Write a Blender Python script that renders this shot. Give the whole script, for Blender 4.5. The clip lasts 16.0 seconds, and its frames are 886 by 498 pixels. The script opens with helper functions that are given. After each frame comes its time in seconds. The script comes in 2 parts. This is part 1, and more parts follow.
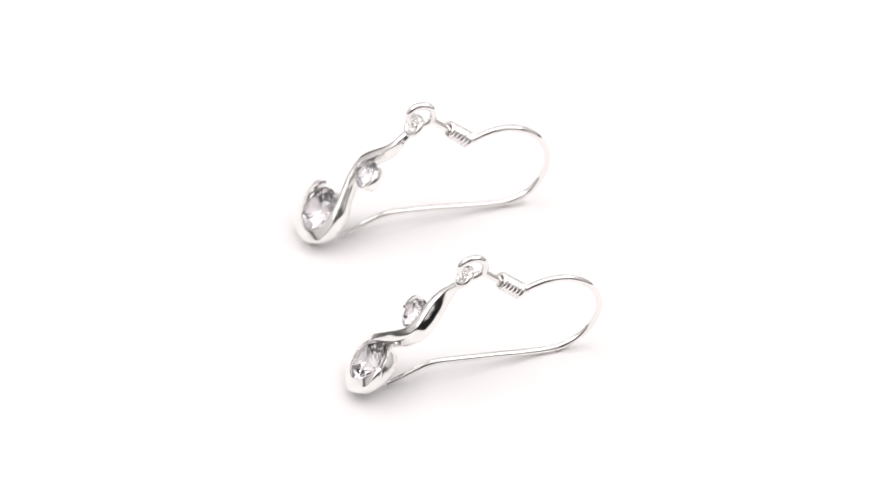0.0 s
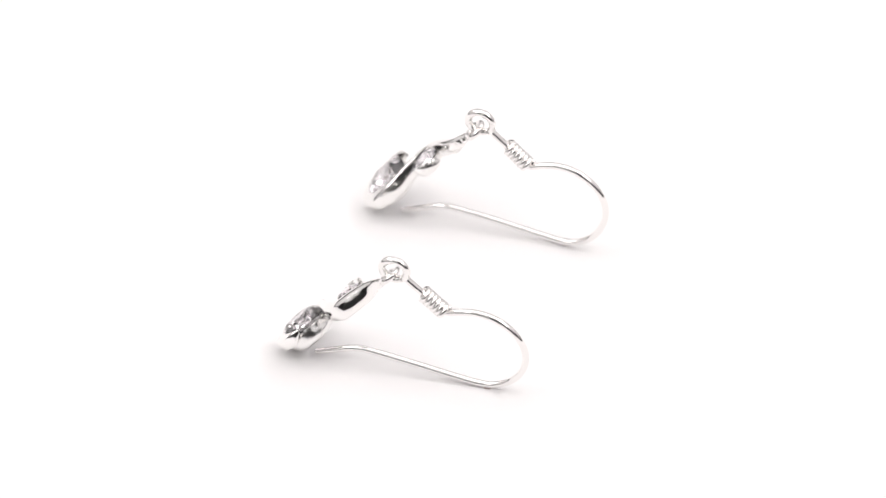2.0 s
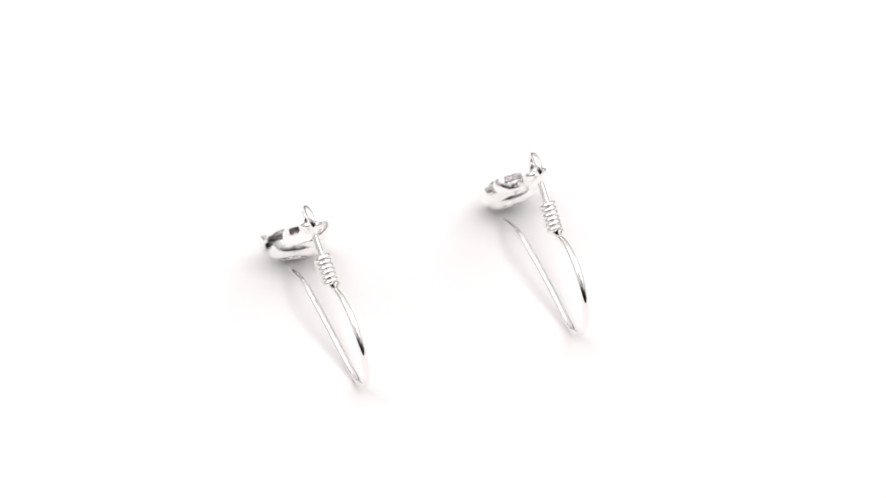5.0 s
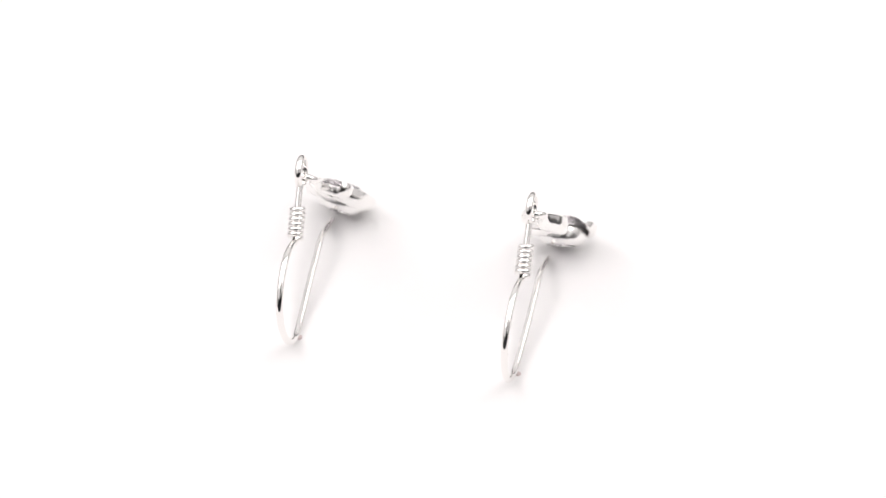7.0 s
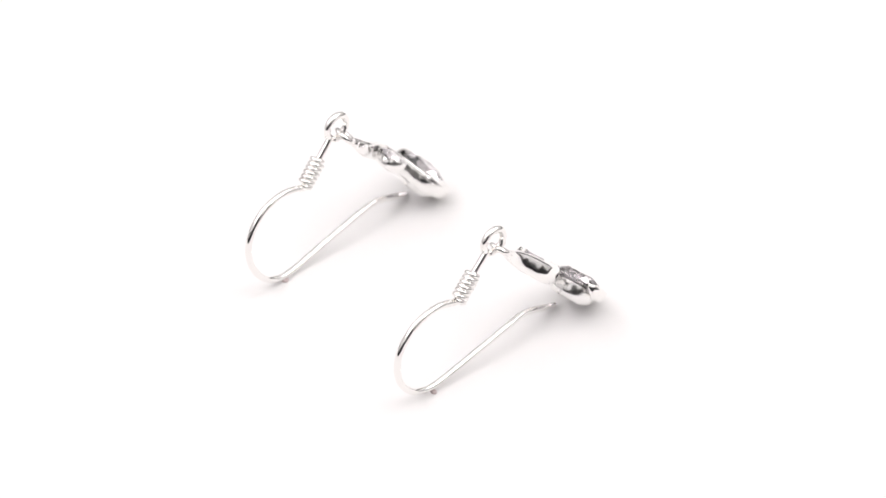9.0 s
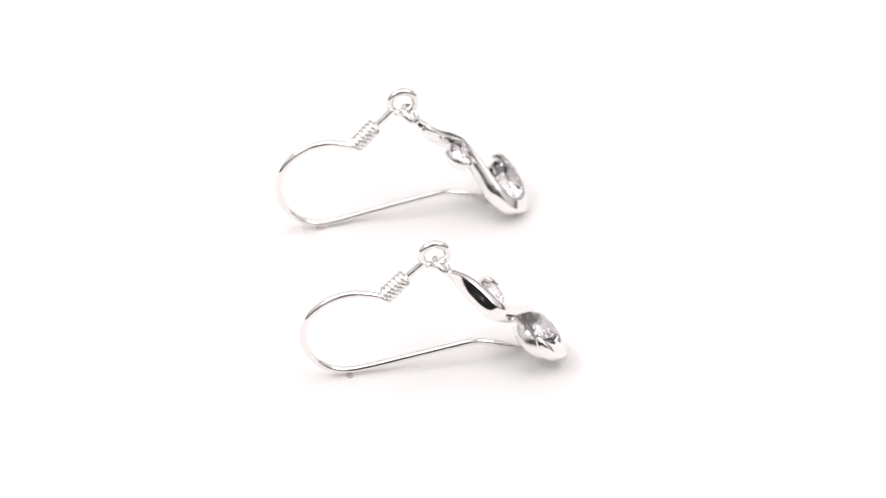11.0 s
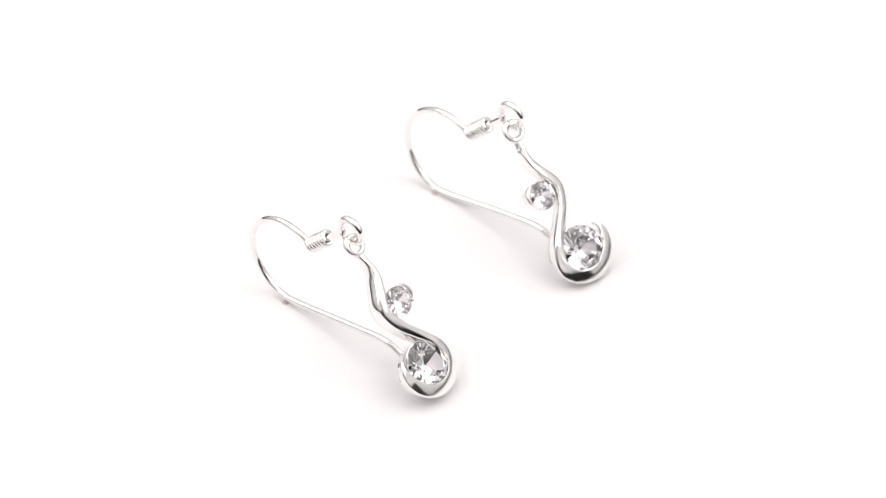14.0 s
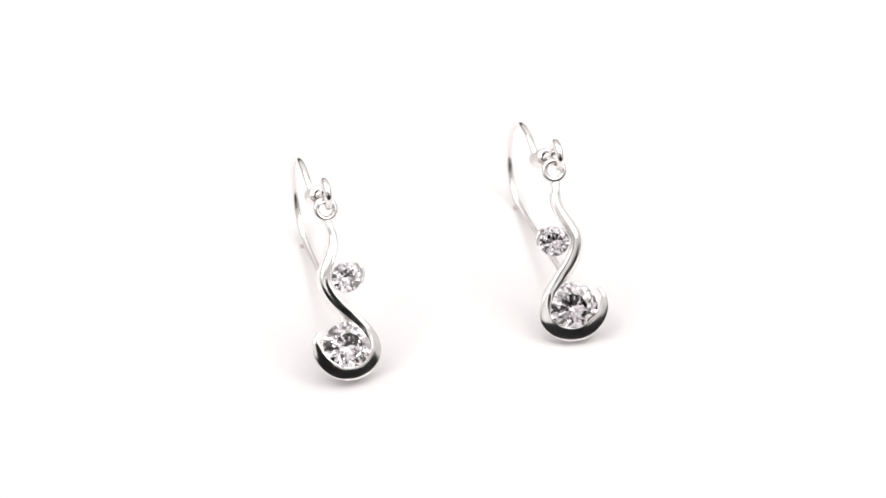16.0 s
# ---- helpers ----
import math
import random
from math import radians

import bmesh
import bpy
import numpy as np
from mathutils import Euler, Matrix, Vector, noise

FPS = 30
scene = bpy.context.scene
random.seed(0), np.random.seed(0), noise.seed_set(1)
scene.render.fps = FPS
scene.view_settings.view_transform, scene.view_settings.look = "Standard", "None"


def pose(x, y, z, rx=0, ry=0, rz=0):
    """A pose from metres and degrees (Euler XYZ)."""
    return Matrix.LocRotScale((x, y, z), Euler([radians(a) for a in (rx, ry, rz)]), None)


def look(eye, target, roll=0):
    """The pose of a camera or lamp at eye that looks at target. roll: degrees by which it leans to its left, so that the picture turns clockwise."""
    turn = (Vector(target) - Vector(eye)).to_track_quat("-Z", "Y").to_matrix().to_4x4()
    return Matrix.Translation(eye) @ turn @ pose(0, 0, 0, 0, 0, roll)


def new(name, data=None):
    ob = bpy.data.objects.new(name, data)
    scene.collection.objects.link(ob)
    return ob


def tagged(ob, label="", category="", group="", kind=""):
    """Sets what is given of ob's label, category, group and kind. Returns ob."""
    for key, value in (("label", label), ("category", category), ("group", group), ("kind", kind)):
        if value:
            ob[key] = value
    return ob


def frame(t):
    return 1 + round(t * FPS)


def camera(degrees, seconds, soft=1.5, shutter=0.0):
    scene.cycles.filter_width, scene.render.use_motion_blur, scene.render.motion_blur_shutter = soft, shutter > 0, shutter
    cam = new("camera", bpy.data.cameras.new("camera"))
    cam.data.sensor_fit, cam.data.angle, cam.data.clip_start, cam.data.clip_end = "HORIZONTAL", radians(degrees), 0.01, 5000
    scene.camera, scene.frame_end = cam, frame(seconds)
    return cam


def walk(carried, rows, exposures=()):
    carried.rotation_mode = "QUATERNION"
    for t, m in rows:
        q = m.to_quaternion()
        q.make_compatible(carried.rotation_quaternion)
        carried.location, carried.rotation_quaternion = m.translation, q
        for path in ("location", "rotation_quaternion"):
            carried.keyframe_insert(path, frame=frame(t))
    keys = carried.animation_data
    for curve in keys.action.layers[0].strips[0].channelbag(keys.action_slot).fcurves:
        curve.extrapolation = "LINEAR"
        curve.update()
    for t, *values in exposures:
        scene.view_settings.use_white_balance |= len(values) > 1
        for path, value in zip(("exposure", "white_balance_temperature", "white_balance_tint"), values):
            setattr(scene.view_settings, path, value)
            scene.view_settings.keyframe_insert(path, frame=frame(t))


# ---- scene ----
MM = 0.001
TURN = -16.781          # degrees a second, clockwise from above
CLIP = 16.0

# ---- camera: on a stand, looking down at the turntable ----
cam = camera(10.389, CLIP, soft=1.4)
EYE = (0.0, -0.36504, 0.32796)
SPOT = (0.00101, 0.00162, 0.00410)
STAND = look(EYE, SPOT, -0.97)
cam.data.dof.use_dof = True
cam.data.dof.focus_distance = 0.480
cam.data.dof.aperture_fstop = 32.0
walk(cam, [(0, STAND), (CLIP, STAND)])

# ---- light: an unseen white canopy lit from above and both sides; under its hem the dark studio shows ----
world = bpy.data.worlds.new("studio_dark")
world.use_nodes = True
world.node_tree.nodes["Background"].inputs[0].default_value = (0.02, 0.02, 0.022, 1)
world.node_tree.nodes["Background"].inputs[1].default_value = 0.3
scene.world = world


def softbox(name, eye, target, wide, high, watts, colour=(1.0, 0.963, 0.959)):
    data = bpy.data.lights.new(name, "AREA")
    data.shape, data.size, data.size_y = "RECTANGLE", wide, high
    data.energy, data.color = watts, colour
    ob = new(name, data)
    ob.matrix_world = look(eye, target)
    return ob


softbox("softbox_top", (0, 0.0, 0.63), (0, 0.0, 0), 0.64, 0.64, 1.5)
softbox("softbox_side", (-0.385, 0.0, 0.37), (0, 0.0, 0.15), 0.60, 0.36, 1.95)
softbox("softbox_side", (0.385, 0.0, 0.37), (0, 0.0, 0.15), 0.60, 0.36, 1.95)
scene.view_settings.exposure = -0.07


# ---- materials ----
def material(name, colour, rough, metal=0.0, grain=0.0, grain_size=2000.0, bump=0.0, mottle=0.0, mottle_size=300.0):
    m = bpy.data.materials.new(name)
    m.use_nodes = True
    nt = m.node_tree
    b = nt.nodes["Principled BSDF"]
    b.inputs["Base Color"].default_value = (*colour, 1)
    b.inputs["Roughness"].default_value = rough
    b.inputs["Metallic"].default_value = metal
    co = nt.nodes.new("ShaderNodeTexCoord")
    fine = nt.nodes.new("ShaderNodeTexNoise")
    fine.inputs["Scale"].default_value, fine.inputs["Detail"].default_value = grain_size, 4
    broad = nt.nodes.new("ShaderNodeTexNoise")
    broad.inputs["Scale"].default_value, broad.inputs["Detail"].default_value = mottle_size, 3
    for n in (fine, broad):
        nt.links.new(co.outputs["Object"], n.inputs["Vector"])
    if grain:
        r = nt.nodes.new("ShaderNodeMapRange")
        r.inputs[3].default_value, r.inputs[4].default_value = max(0.0, rough - grain), rough + grain
        nt.links.new(fine.outputs[0], r.inputs[0])
        nt.links.new(r.outputs[0], b.inputs["Roughness"])
    if mottle:
        mix = nt.nodes.new("ShaderNodeMix")
        mix.data_type = "RGBA"
        mix.inputs[6].default_value = (*[c * (1 - mottle) for c in colour], 1)
        mix.inputs[7].default_value = (*colour, 1)
        nt.links.new(broad.outputs[0], mix.inputs[0])
        nt.links.new(mix.outputs[2], b.inputs["Base Color"])
    if bump:
        bp = nt.nodes.new("ShaderNodeBump")
        bp.inputs["Strength"].default_value, bp.inputs["Distance"].default_value = bump, 0.00005
        nt.links.new(broad.outputs[0], bp.inputs["Height"])
        nt.links.new(bp.outputs[0], b.inputs["Normal"])
    return m


SILVER = material("polished_silver", (0.95, 0.94, 0.925), 0.13, 1.0, grain=0.03, grain_size=4000, bump=0.12, mottle=0.03, mottle_size=500)
WIRE = material("silver_wire", (0.91, 0.895, 0.88), 0.06, 1.0, grain=0.03, grain_size=5000, bump=0.10, mottle=0.03, mottle_size=700)
SATIN = material("satin_cast_silver", (0.95, 0.94, 0.93), 0.22, 1.0, grain=0.06, grain_size=4000, bump=0.15, mottle=0.03, mottle_size=900)
ACRYLIC = material("white_acrylic", (0.86, 0.85, 0.85), 0.42, grain=0.05, grain_size=900, bump=0.03, mottle=0.015, mottle_size=60)
FABRIC = material("white_tent_fabric", (0.88, 0.88, 0.88), 0.9, grain=0.05, grain_size=1500, bump=0.3, mottle=0.02, mottle_size=40)
# for the added panels below the canopy hem
FILL_PANEL = material("white_fill_panel", (0.90, 0.89, 0.89), 0.9, grain=0.05, grain_size=1500, bump=0.3, mottle=0.03, mottle_size=40)
WALL = material("grey_studio_paint", (0.34, 0.34, 0.35), 0.8, grain=0.05, grain_size=60, bump=0.3, mottle=0.2, mottle_size=3)
SWEEP = material("white_plinth_paint", (0.84, 0.835, 0.83), 0.6, grain=0.05, grain_size=300, bump=0.1, mottle=0.02, mottle_size=20)
PUTTY = material("pink_putty", (0.68, 0.57, 0.56), 0.55, grain=0.1, grain_size=3000, bump=0.6, mottle=0.25, mottle_size=1500)


def zirconia():
    m = material("clear_zirconia", (1.0, 0.957, 0.99), 0.0)
    b = m.node_tree.nodes["Principled BSDF"]
    b.inputs["Transmission Weight"].default_value = 1.0
    b.inputs["IOR"].default_value = 2.05
    return m


STONE = zirconia()


# ---- mesh helpers: all in millimetres ----
def part(name, bm, mat, parent=None, label="", smooth=40):
    bmesh.ops.recalc_face_normals(bm, faces=bm.faces)
    for v in bm.verts:
        v.co *= MM
    me = bpy.data.meshes.new(name)
    bm.to_mesh(me)
    bm.free()
    me.materials.append(mat)
    if smooth:
        me.shade_smooth()
        me.set_sharp_from_angle(angle=radians(smooth))
    ob = new(name, me)
    if parent:
        ob.parent = parent
    return tagged(ob, label)


def spline(pts, step):
    """Catmull-Rom through pts (tuples of any size), with the given number of steps to a span."""
    p = [Vector(q) for q in pts]
    p = [p[0] * 2 - p[1]] + p + [p[-1] * 2 - p[-2]]
    out = []
    for a, b, c, d in zip(p, p[1:], p[2:], p[3:]):
        for k in range(step):
            t = k / step
            out.append(0.5 * (2 * b + (c - a) * t + (2 * a - 5 * b + 4 * c - d) * t * t + (3 * b - a - 3 * c + d) * t ** 3))
    return out + [p[-2]]


def loft(bm, rings, closed=False, caps=True):
    rows = [[bm.verts.new(v) for v in r] for r in rings]
    n = len(rows[0])
    for a, b in zip(rows, rows[1:] + rows[:1] if closed else rows[1:]):
        for k in range(n):
            bm.faces.new((a[k], a[(k + 1) % n], b[(k + 1) % n], b[k]))
    if caps and not closed:
        bm.faces.new(rows[0][::-1])
        bm.faces.new(rows[-1])


def tube(bm, path, radii, sides=14, closed=False, up=Vector((0.0, 1.0, 0.0)), round_ends=True):
    """A round wire along path; radii: one for all or one for each point."""
    n = len(path)
    radii = [radii] * n if not isinstance(radii, (list, tuple)) else list(radii)
    path = [Vector(q) for q in path]
    tang = []
    for i in range(n):
        a = path[(i - 1) % n] if closed or i else path[0]
        b = path[(i + 1) % n] if closed or i < n - 1 else path[-1]
        tang.append((b - a).normalized())
    if round_ends and not closed:
        path = [path[0] - tang[0] * radii[0] * 0.45] + path + [path[-1] + tang[-1] * radii[-1] * 0.45]
        tang = [tang[0]] + tang + [tang[-1]]
        radii = [radii[0] * 0.55] + radii + [radii[-1] * 0.55]
    rings = []
    side = up.cross(tang[0]).normalized()
    for q, t, r in zip(path, tang, radii):
        side = (side - t * side.dot(t)).normalized()
        over = t.cross(side)
        rings.append([q + r * (math.cos(a) * side + math.sin(a) * over) for a in (2 * math.pi * k / sides for k in range(sides))])
    loft(bm, rings, closed)


def slab(name, lo, hi, mat, parent=None, label="", bevel=0.0):
    bm = bmesh.new()
    bmesh.ops.create_cube(bm, size=1.0)
    for v in bm.verts:
        v.co = Vector([l + (c + 0.5) * (h - l) for l, h, c in zip(lo, hi, v.co)])
    if bevel:
        bmesh.ops.bevel(bm, geom=bm.edges[:], offset=bevel, segments=3, affect="EDGES", profile=0.5)
    return part(name, bm, mat, parent, label)


# ---- the setting ----
def setting():
    tagged(slab("floor", (-1250, -1550, -790), (1250, 1250, -760), WALL), "grey matt studio floor", "floor", kind="structure")
    for name, lo, hi in (("wall_north", (-1250, 1250, -790), (1250, 1300, 1500)), ("wall_south", (-1250, -1600, -790), (1250, -1550, 1500)),
                         ("wall_east", (1250, -1600, -790), (1300, 1300, 1500)), ("wall_west", (-1300, -1600, -790), (-1250, 1300, 1500))):
        tagged(slab(name, lo, hi, WALL), "grey painted studio wall", "wall", kind="structure")
    tagged(slab("ceiling", (-1300, -1600, 1500), (1300, 1300, 1530), WALL), "grey painted studio ceiling", "ceiling", kind="structure")
    tagged(slab("plinth", (-260, -260, -760), (260, 260, -13), SWEEP, bevel=4), "white matt studio plinth under the turntable", "plinth", kind="structure")
    # canopy out of view: panels and gaps set the white and dark reflections
    tent = tagged(new("light_canopy"), "unseen white fabric light canopy round the plinth, shaping reflections", "light canopy", kind="structure")
    for name, lo, hi in (("canopy_back", (-400, 400, 175), (400, 403, 650)),
                         ("canopy_front", (-400, -463, 215), (-70, -460, 650)), ("canopy_front", (180, -463, 215), (400, -460, 650)),
                         ("canopy_front", (-70, -463, 500), (180, -460, 650)),
                         ("canopy_side", (-403, -463, 175), (-400, 403, 650)), ("canopy_side", (400, -463, 175), (403, 403, 650)),
                         ("canopy_top", (-403, -463, 650), (403, 403, 653))):
        slab(name, lo, hi, FABRIC, tent)
    # added unseen panels below the hem, lifting low reflections in silver and stones
    for name, lo, hi in (("fill_panel", (-400, 400, 80), (400, 403, 174)), ("fill_panel", (-403, -300, 28), (-400, 403, 174)),
                         ("fill_panel", (400, -190, 28), (403, 403, 174))):
        slab(name, lo, hi, FILL_PANEL, tent, "added unseen white panel that brightens low reflections")


setting()


def turntable():
    thing = tagged(new("turntable"), "glossy white round display turntable", "turntable")
    bm = bmesh.new()
    prof = [(0.01, 0), (30, 0), (60, 0), (90, 0), (119, 0), (119.7, -0.3), (120, -1.0), (120, -6.0), (119.5, -7.0), (90, -7.0)]
    loft(bm, [[Vector((r * math.cos(a), r * math.sin(a), z)) for a in (2 * math.pi * k / 96 for k in range(96))] for r, z in prof])
    part("disc", bm, ACRYLIC, thing, smooth=30)
    bm = bmesh.new()
    prof = [(85, -7.0), (88, -7.4), (88, -12.6), (86, -13.0)]
    loft(bm, [[Vector((r * math.cos(a), r * math.sin(a), z)) for a in (2 * math.pi * k / 64 for k in range(64))] for r, z in prof])
    part("base", bm, ACRYLIC, thing, smooth=30)
    return thing


# ---- an earring, standing like a tent on its hook and its pendant; x runs back along the hook ----
RING_Z = 13.95
HOOK = ((4.84, -4.53), (5.44, -4.55), (6.41, -4.18), (7.8, -3.85), (9.39, -3.96), (10.88, -4.61), (12.12, -5.73), (12.93, -7.33), (13.07, -9.12),
        (12.57, -10.9), (11.49, -12.47), (10.03, -13.43), (8.31, -13.74), (5.38, -13.39), (2.62, -12.93), (-0.46, -12.48), (-2.46, -12.21),
        (-3.59, -12.1), (-4.63, -12.21), (-5.9, -12.65), (-7.21, -13.18), (-8.66, -13.74))
# pendant band: across and down from the link's centre, width, front, back, lean of the front (plus: lower on the far side of the big stone)
BAND = ((0.00, 0.72, 0.70, 0.25, -0.35, 0.0), (0.20, 1.9, 0.70, 0.30, -0.70, 0.0), (0.33, 2.7, 0.80, 0.35, -1.05, -0.1), (0.18, 3.8, 0.88, 0.40, -1.40, -0.18), (-0.35, 5.0, 0.94, 0.42, -1.60, -0.25),
        (-0.88, 6.1, 1.00, 0.45, -1.65, -0.30), (-1.10, 7.0, 0.98, 0.45, -1.65, -0.32), (-0.80, 8.15, 1.06, 0.45, -1.45, -0.33), (-0.02, 9.4, 1.10, 0.48, -1.40, -0.30),
        (1.08, 10.6, 1.06, 0.50, -1.35, -0.25), (2.19, 11.75, 1.02, 0.50, -1.45, -0.05), (2.92, 12.85, 1.05, 0.50, -1.40, 0.16), (3.22, 14.0, 1.12, 0.50, -1.30, 0.28),
        (2.94, 15.04, 1.26, 0.50, -1.20, 0.29), (2.06, 15.95, 1.28, 0.48, -1.05, 0.29), (0.78, 16.38, 1.28, 0.48, -1.00, 0.29), (-0.58, 16.22, 1.28, 0.48, -1.02, 0.29),
        (-1.74, 15.48, 1.24, 0.48, -1.12, 0.29), (-2.52, 14.45, 1.02, 0.48, -1.15, 0.30), (-2.78, 13.45, 0.80, 0.46, -1.05, 0.28), (-2.72, 12.72, 0.48, 0.40, -0.70, 0.2), (-2.40, 12.10, 0.16, 0.24, -0.35, 0.1))
BIG, BIG_R = (0.36, 13.68), 2.5
SMALL, SMALL_R = (1.13, 6.88), 1.52


def brilliant(bm, r, place):
    """A round brilliant cut; place turns (across, down, out) into a point."""
    def ring(n, rad, h, off):
        return [bm.verts.new(place(rad * r * math.cos(2 * math.pi * (k + off) / n), rad * r * math.sin(2 * math.pi * (k + off) / n), h * r)) for k in range(n)]
    top, mid = ring(8, 0.56, 0.30, 0.0), ring(8, 0.80, 0.19, 0.5)
    g1, g2 = ring(16, 1.0, 0.03, 0.0), ring(16, 1.0, -0.03, 0.0)
    pav = ring(8, 0.27, -0.653, 0.5)
    tip = bm.verts.new(place(0, 0, -0.86 * r))
    bm.faces.new(top)
    for k in range(8):
        j = (k + 1) % 8
        bm.faces.new((top[k], mid[k], top[j]))
        bm.faces.new((top[k], mid[k - 1], g1[2 * k], mid[k]))
        bm.faces.new((mid[k], g1[2 * k], g1[2 * k + 1]))
        bm.faces.new((mid[k], g1[2 * k + 1], g1[(2 * k + 2) % 16]))
        bm.faces.new((pav[k], g2[2 * k], g2[2 * k + 1]))
        bm.faces.new((pav[k], g2[2 * k + 1], g2[(2 * k + 2) % 16]))
        bm.faces.new((tip, pav[k - 1], g2[2 * k], pav[k]))
    for k in range(16):
        j = (k + 1) % 16
        bm.faces.new((g1[k], g1[j], g2[j], g2[k]))


def earring(side, slope, swing, roll, sink, offset, bow, label):
    """side: 1 or -1, mirrored; slope: of the pendant, in degrees; swing: degrees by which the pendant hangs off its line; roll: by which its face turns; sink: how far it hangs behind its line;
    offset: of the link along the eye; bow: how the hook strays sideways, at even steps from the coil to the tail."""
    thing = tagged(new("earring"), label, "earring", "pair of earrings")
    centre = Vector((0, 0, RING_Z))
    down = Vector((-math.cos(radians(slope)), 0, -math.sin(radians(slope))))
    out = Vector((-math.sin(radians(slope)), 0, math.cos(radians(slope))))
    across = Vector((0, -side, 0))
    cs, sn = math.cos(radians(swing)), math.sin(radians(swing))
    link = centre + down * 1.53 + Vector((0, offset, 0))

    cr, sr = math.cos(radians(roll)), math.sin(radians(roll))

    def pend(u, v, o):
        o -= sink + 0.52 * max(0.0, 1 - max(0.0, v - 1.0) / 4.5) ** 1.5
        u, o = u * cr + o * sr, o * cr - u * sr
        return link + across * (u * cs + v * sn) + down * (v * cs - u * sn) + out * o

    # ear wire: eye, shank through the coil, shepherd's hook, flared tail
    wire = bmesh.new()
    ring = [centre + Vector((1.29 * math.cos(a), 0, 1.29 * math.sin(a) - 0.02)) for a in (math.radians(-38 + 340 * k / 40) for k in range(41))]
    ring = [q + Vector((0, 0.16 * (k / 40 - 0.5), 0)) for k, q in enumerate(ring)]
    tube(wire, ring, 0.37)
    body = [centre + Vector((x, 0, z)) for x, z in [(1.0, -0.82), (1.95, -1.72), (2.88, -2.56)]]
    bows = [q[0] for q in spline([(b, 0) for b in bow], 21)]
    body += [centre + Vector((q[0], b, q[1])) for q, b in zip(spline(HOOK, 6), bows)]
    n = len(body)
    radii = [0.35] * (n - 8) + [0.35 - 0.010 * k for k in range(8)]
    tube(wire, body, radii)
    wire_ob = part("ear_wire", wire, WIRE, thing, "bright silver wire hook with an eye")

    # spacer coil on the shank
    coil = bmesh.new()
    a0, a1 = centre + Vector((2.86, 0, -2.48)), centre + Vector((4.98, 0, -4.58))
    axis = (a1 - a0).normalized()
    e1 = Vector((0, 1, 0))
    e2 = axis.cross(e1)
    turns, per = 6.2, 22
    steps = int(turns * per)
    path = [a0 + (a1 - a0) * (k / steps) + 0.63 * (math.cos(2 * math.pi * k / per) * e1 + math.sin(2 * math.pi * k / per) * e2) for k in range(steps + 1)]
    tube(coil, path, 0.27, sides=10, up=axis)
    part("wire_coil", coil, WIRE, wire_ob, "tight silver wire spacer coil")

    # link between the eye and the pendant
    bm = bmesh.new()
    tube(bm, [pend(0.95 * math.sin(a), -0.95 * math.cos(a) - 0.05, 0.05) for a in (2 * math.pi * k / 40 for k in range(40))], 0.32, closed=True, up=out)
    part("link", bm, WIRE, thing, "small round silver link")

    # pendant band: rounded front that leans away from the stones, deep flat sides
    bm = bmesh.new()
    rows = spline(BAND, 9)
    rings = []
    for i, q in enumerate(rows):
        a, b = rows[max(i - 1, 0)], rows[min(i + 1, len(rows) - 1)]
        t = Vector((b[0] - a[0], b[1] - a[1])).normalized()
        left = Vector((t.y, -t.x))
        w, front, back, lean = q[2], q[3], q[4], q[5]
        section = []
        crown = 0.20 - 0.46 * lean if lean > 0 else 0.36 - 0.16 * min(1.0, -lean / 0.25)
        for k in range(11):
            f = math.pi * k / 10
            x = 0.5 * w * math.cos(f)
            fall = max(0.0, lean) * (x + 0.5 * w) + max(0.0, -lean) * (0.5 * w - x)
            section.append((x, front - crown * (1 - math.sin(f)) - fall))
        bulge = 0.15 * max(0.0, 1 - max(0.0, lean) / 0.2)
        li, ri = (0.42, 0.05) if lean > 0.22 else (0.12, 0.12)
        lo, ro = section[0][1], section[-1][1]
        section += [(-0.5 * w - bulge, 0.6 * ro + 0.4 * back), (-0.5 * w - 0.8 * bulge, 0.35 * ro + 0.65 * back), (-0.5 * w + ri * 0.4, back + 0.15), (-0.5 * w + ri + 0.1, back), (0.5 * w - li - 0.1, back), (0.5 * w - li * 0.5, min(lo - 0.05, back + 0.15)), (0.5 * w + 0.7 * bulge - 0.3 * li, 0.4 * lo + 0.6 * back), (0.5 * w + bulge, 0.65 * lo + 0.35 * back)]
        rings.append([pend(q[0] + left.x * x, q[1] + left.y * x, o) for x, o in section])
    loft(bm, rings)
    part("band", bm, SILVER, thing, "polished silver ribbon curling round two stones", smooth=50)

    # cups under the stones, and the small curved arm that holds the little stone
    for name, (u, v), r, girdle in (("big_stone_seat", BIG, BIG_R, -0.10), ("small_stone_seat", SMALL, SMALL_R * 0.97, 0.0)):
        bm = bmesh.new()
        prof = [(0.62, -0.74), (0.80, -0.42), (0.89, -0.16), (0.92, -0.10), (0.97, -0.12), (0.99, -0.22), (0.97, -0.52), (0.90, -0.70), (0.76, -0.80), (0.64, -0.82)]
        loft(bm, [[pend(u + q * r * math.cos(a), v + q * r * math.sin(a), girdle + o * r) for a in (2 * math.pi * k / 40 for k in range(40))] for q, o in prof], closed=True)
        part(name, bm, SATIN, thing, "satin cast silver cup", smooth=50)
    bm = bmesh.new()
    rings = []
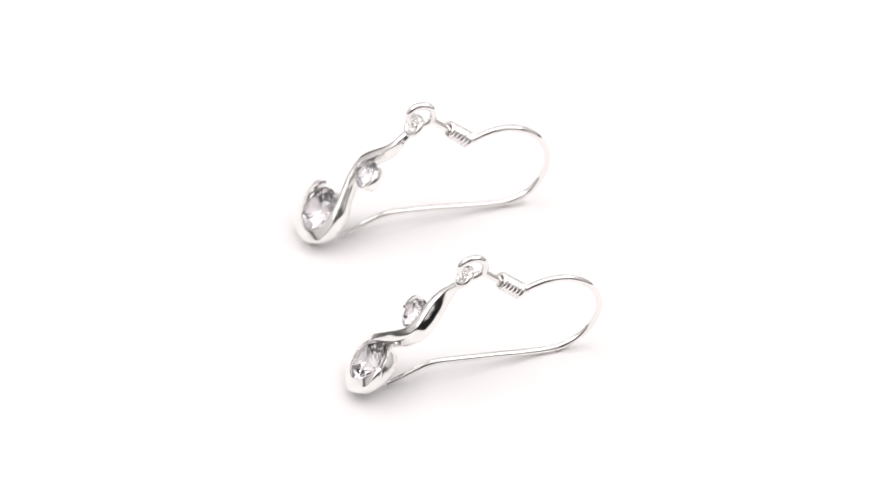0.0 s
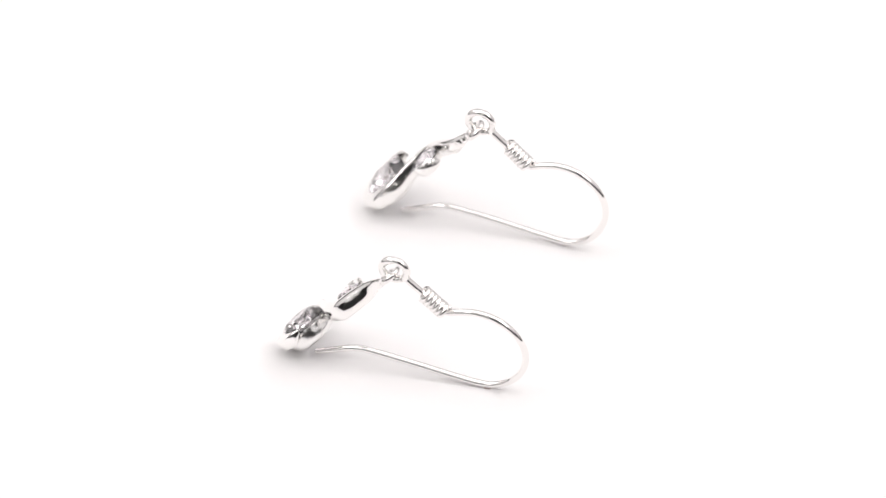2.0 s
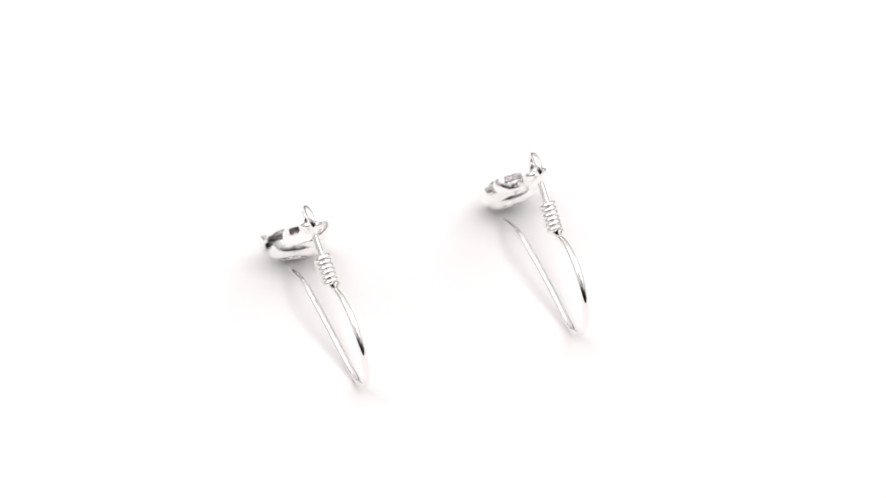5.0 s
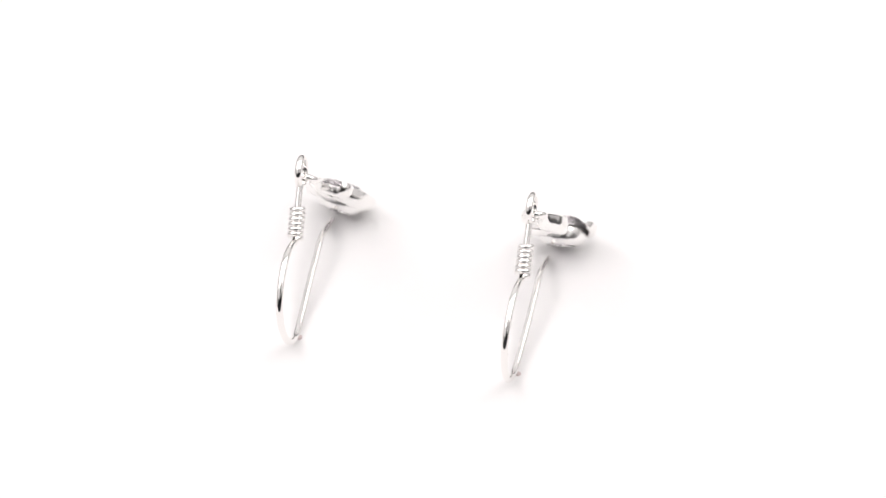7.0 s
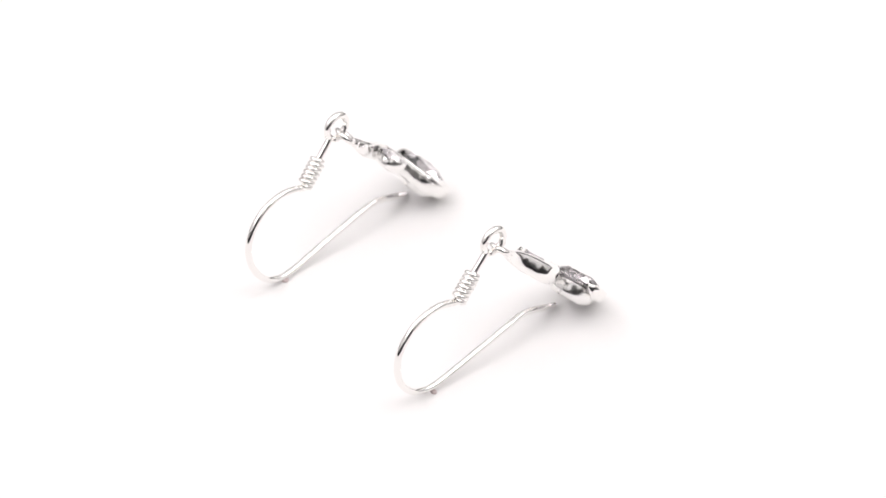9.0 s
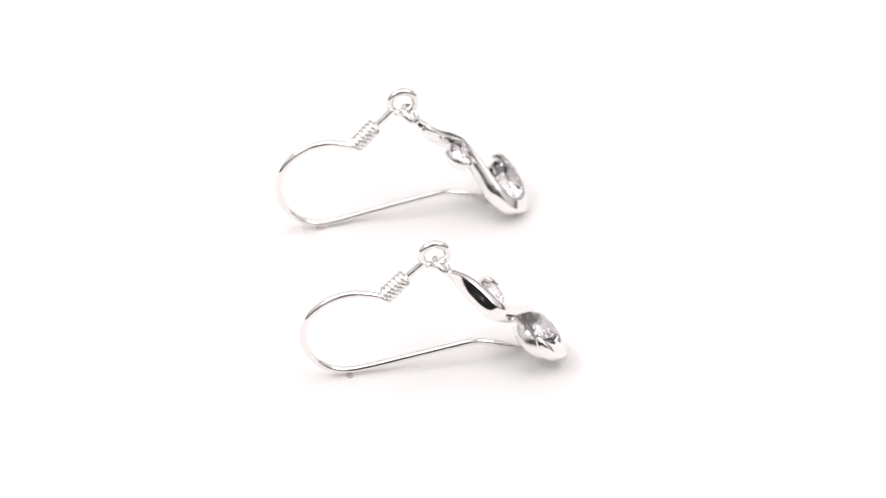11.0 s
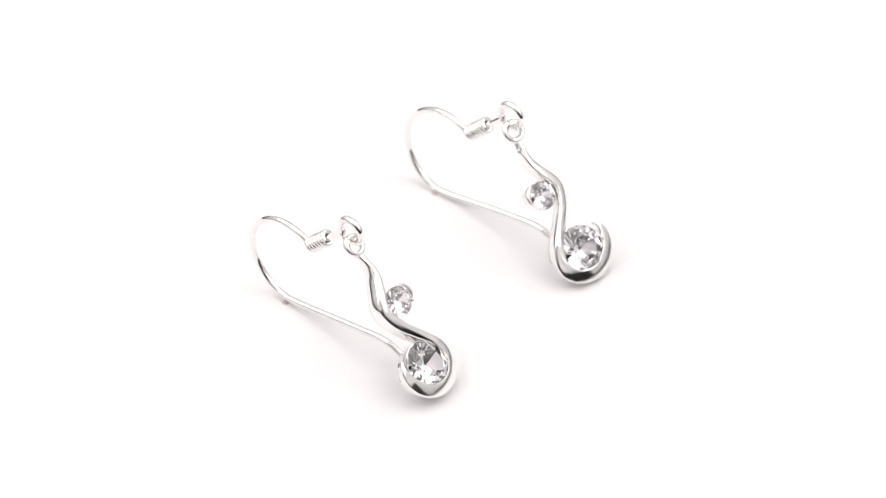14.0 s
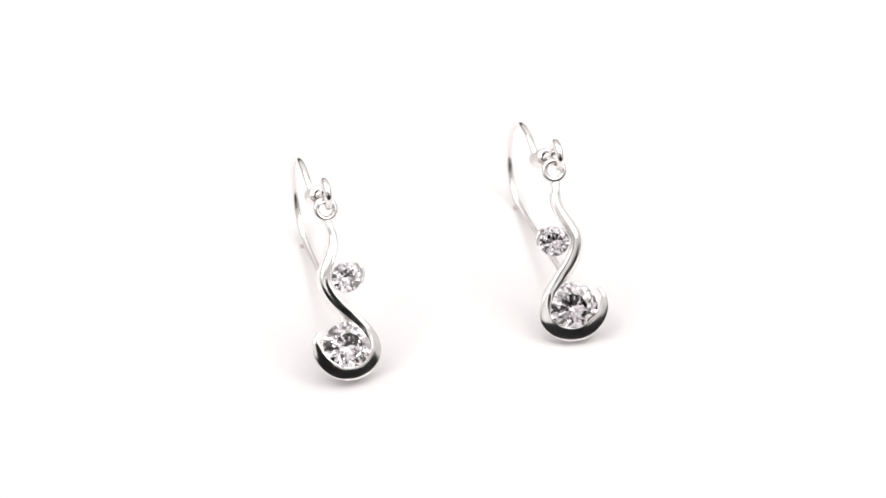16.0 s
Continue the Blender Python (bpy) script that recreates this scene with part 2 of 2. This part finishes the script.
    for k in range(15):
        s = k / 14
        a = radians(-56 + 84 * s)
        thick = 0.14 + 0.34 * math.sin(math.pi * min(1, 0.12 + 0.84 * s))
        rad = SMALL_R - 0.04
        ct, sa = math.cos(a), math.sin(a)
        prof = [(rad, 0.36), (rad + thick * 0.25, 0.47), (rad + thick * 0.6, 0.48), (rad + thick * 0.9, 0.36), (rad + thick * 1.05, 0.0), (rad + thick * 0.95, -0.5), (rad + thick * 0.3, -0.85), (rad - 0.2, -0.75), (rad, -0.3)]
        rings.append([pend(SMALL[0] + x * ct, SMALL[1] + x * sa, o) for x, o in prof])
    loft(bm, rings)
    part("arm", bm, SILVER, thing, "short silver arm clasping the small stone", smooth=50)

    for name, (u, v), r, o in (("big_stone", BIG, BIG_R, 0.05), ("small_stone", SMALL, SMALL_R, -0.02)):
        bm = bmesh.new()
        brilliant(bm, r, lambda x, y, h, u=u, v=v, o=o: pend(u + x, v + y, o + h))
        part(name, bm, STONE, thing, "clear faceted round zirconia", smooth=0)
    return thing


def putty_dot(label, size):
    bm = bmesh.new()
    bmesh.ops.create_icosphere(bm, subdivisions=3, radius=1.0)
    for v in bm.verts:
        n = 1 + 0.22 * noise.noise(v.co * 1.7)
        v.co = Vector((v.co.x * 0.55 * n * size, v.co.y * 0.52 * n * size, max(-0.02, v.co.z) * 0.30 * n * size))
    ob = part("putty_dot", bm, PUTTY)
    return tagged(ob, label, "putty", "putty dots")


TABLE = turntable()
FIRST = earring(1, 45.3, -4.9, 3.5, 0.02, 0.20, (0, -0.07, -0.21, -0.20, -0.03, -0.11, -0.16), "silver drop earring with two clear stones in a curling band")
SECOND = earring(-1, 46.8, 1.8, 13.0, 0.0, 0.50, (0.10, -0.04, -0.11, 0.17, 0.18, 0.21, 0.21), "mirrored silver drop earring with two clear stones, leaning slightly")
DOT_A = putty_dot("tiny dab of pale pinkish putty under the ear wire", 0.6)
DOT_B = putty_dot("dab of pale pinkish putty under the ear wire", 0.85)


# ---- what moves: the turntable and all that stands on it ----
def motions():
    first = pose(-0.00085, 0.01070, 0.00022, 0.67, -0.66, 14.73)
    second = pose(0.00362, -0.01184, 0.00012, 2.99, -0.06, 16.1)
    for thing, rest in ((TABLE, pose(0, 0, 0)), (FIRST, first), (SECOND, second), (DOT_A, pose(-0.00085, 0.01070, 0, 0, 0, 14.73) @ pose(0.0086, 0.00015, 0)), (DOT_B, pose(0.00362, -0.01184, 0, 0, 0, 16.1) @ pose(0.0090, 0.0003, 0))):
        walk(thing, [(k * 0.25, pose(0, 0, 0, 0, 0, TURN * k * 0.25) @ rest) for k in range(int(CLIP * 4) + 1)])


motions()
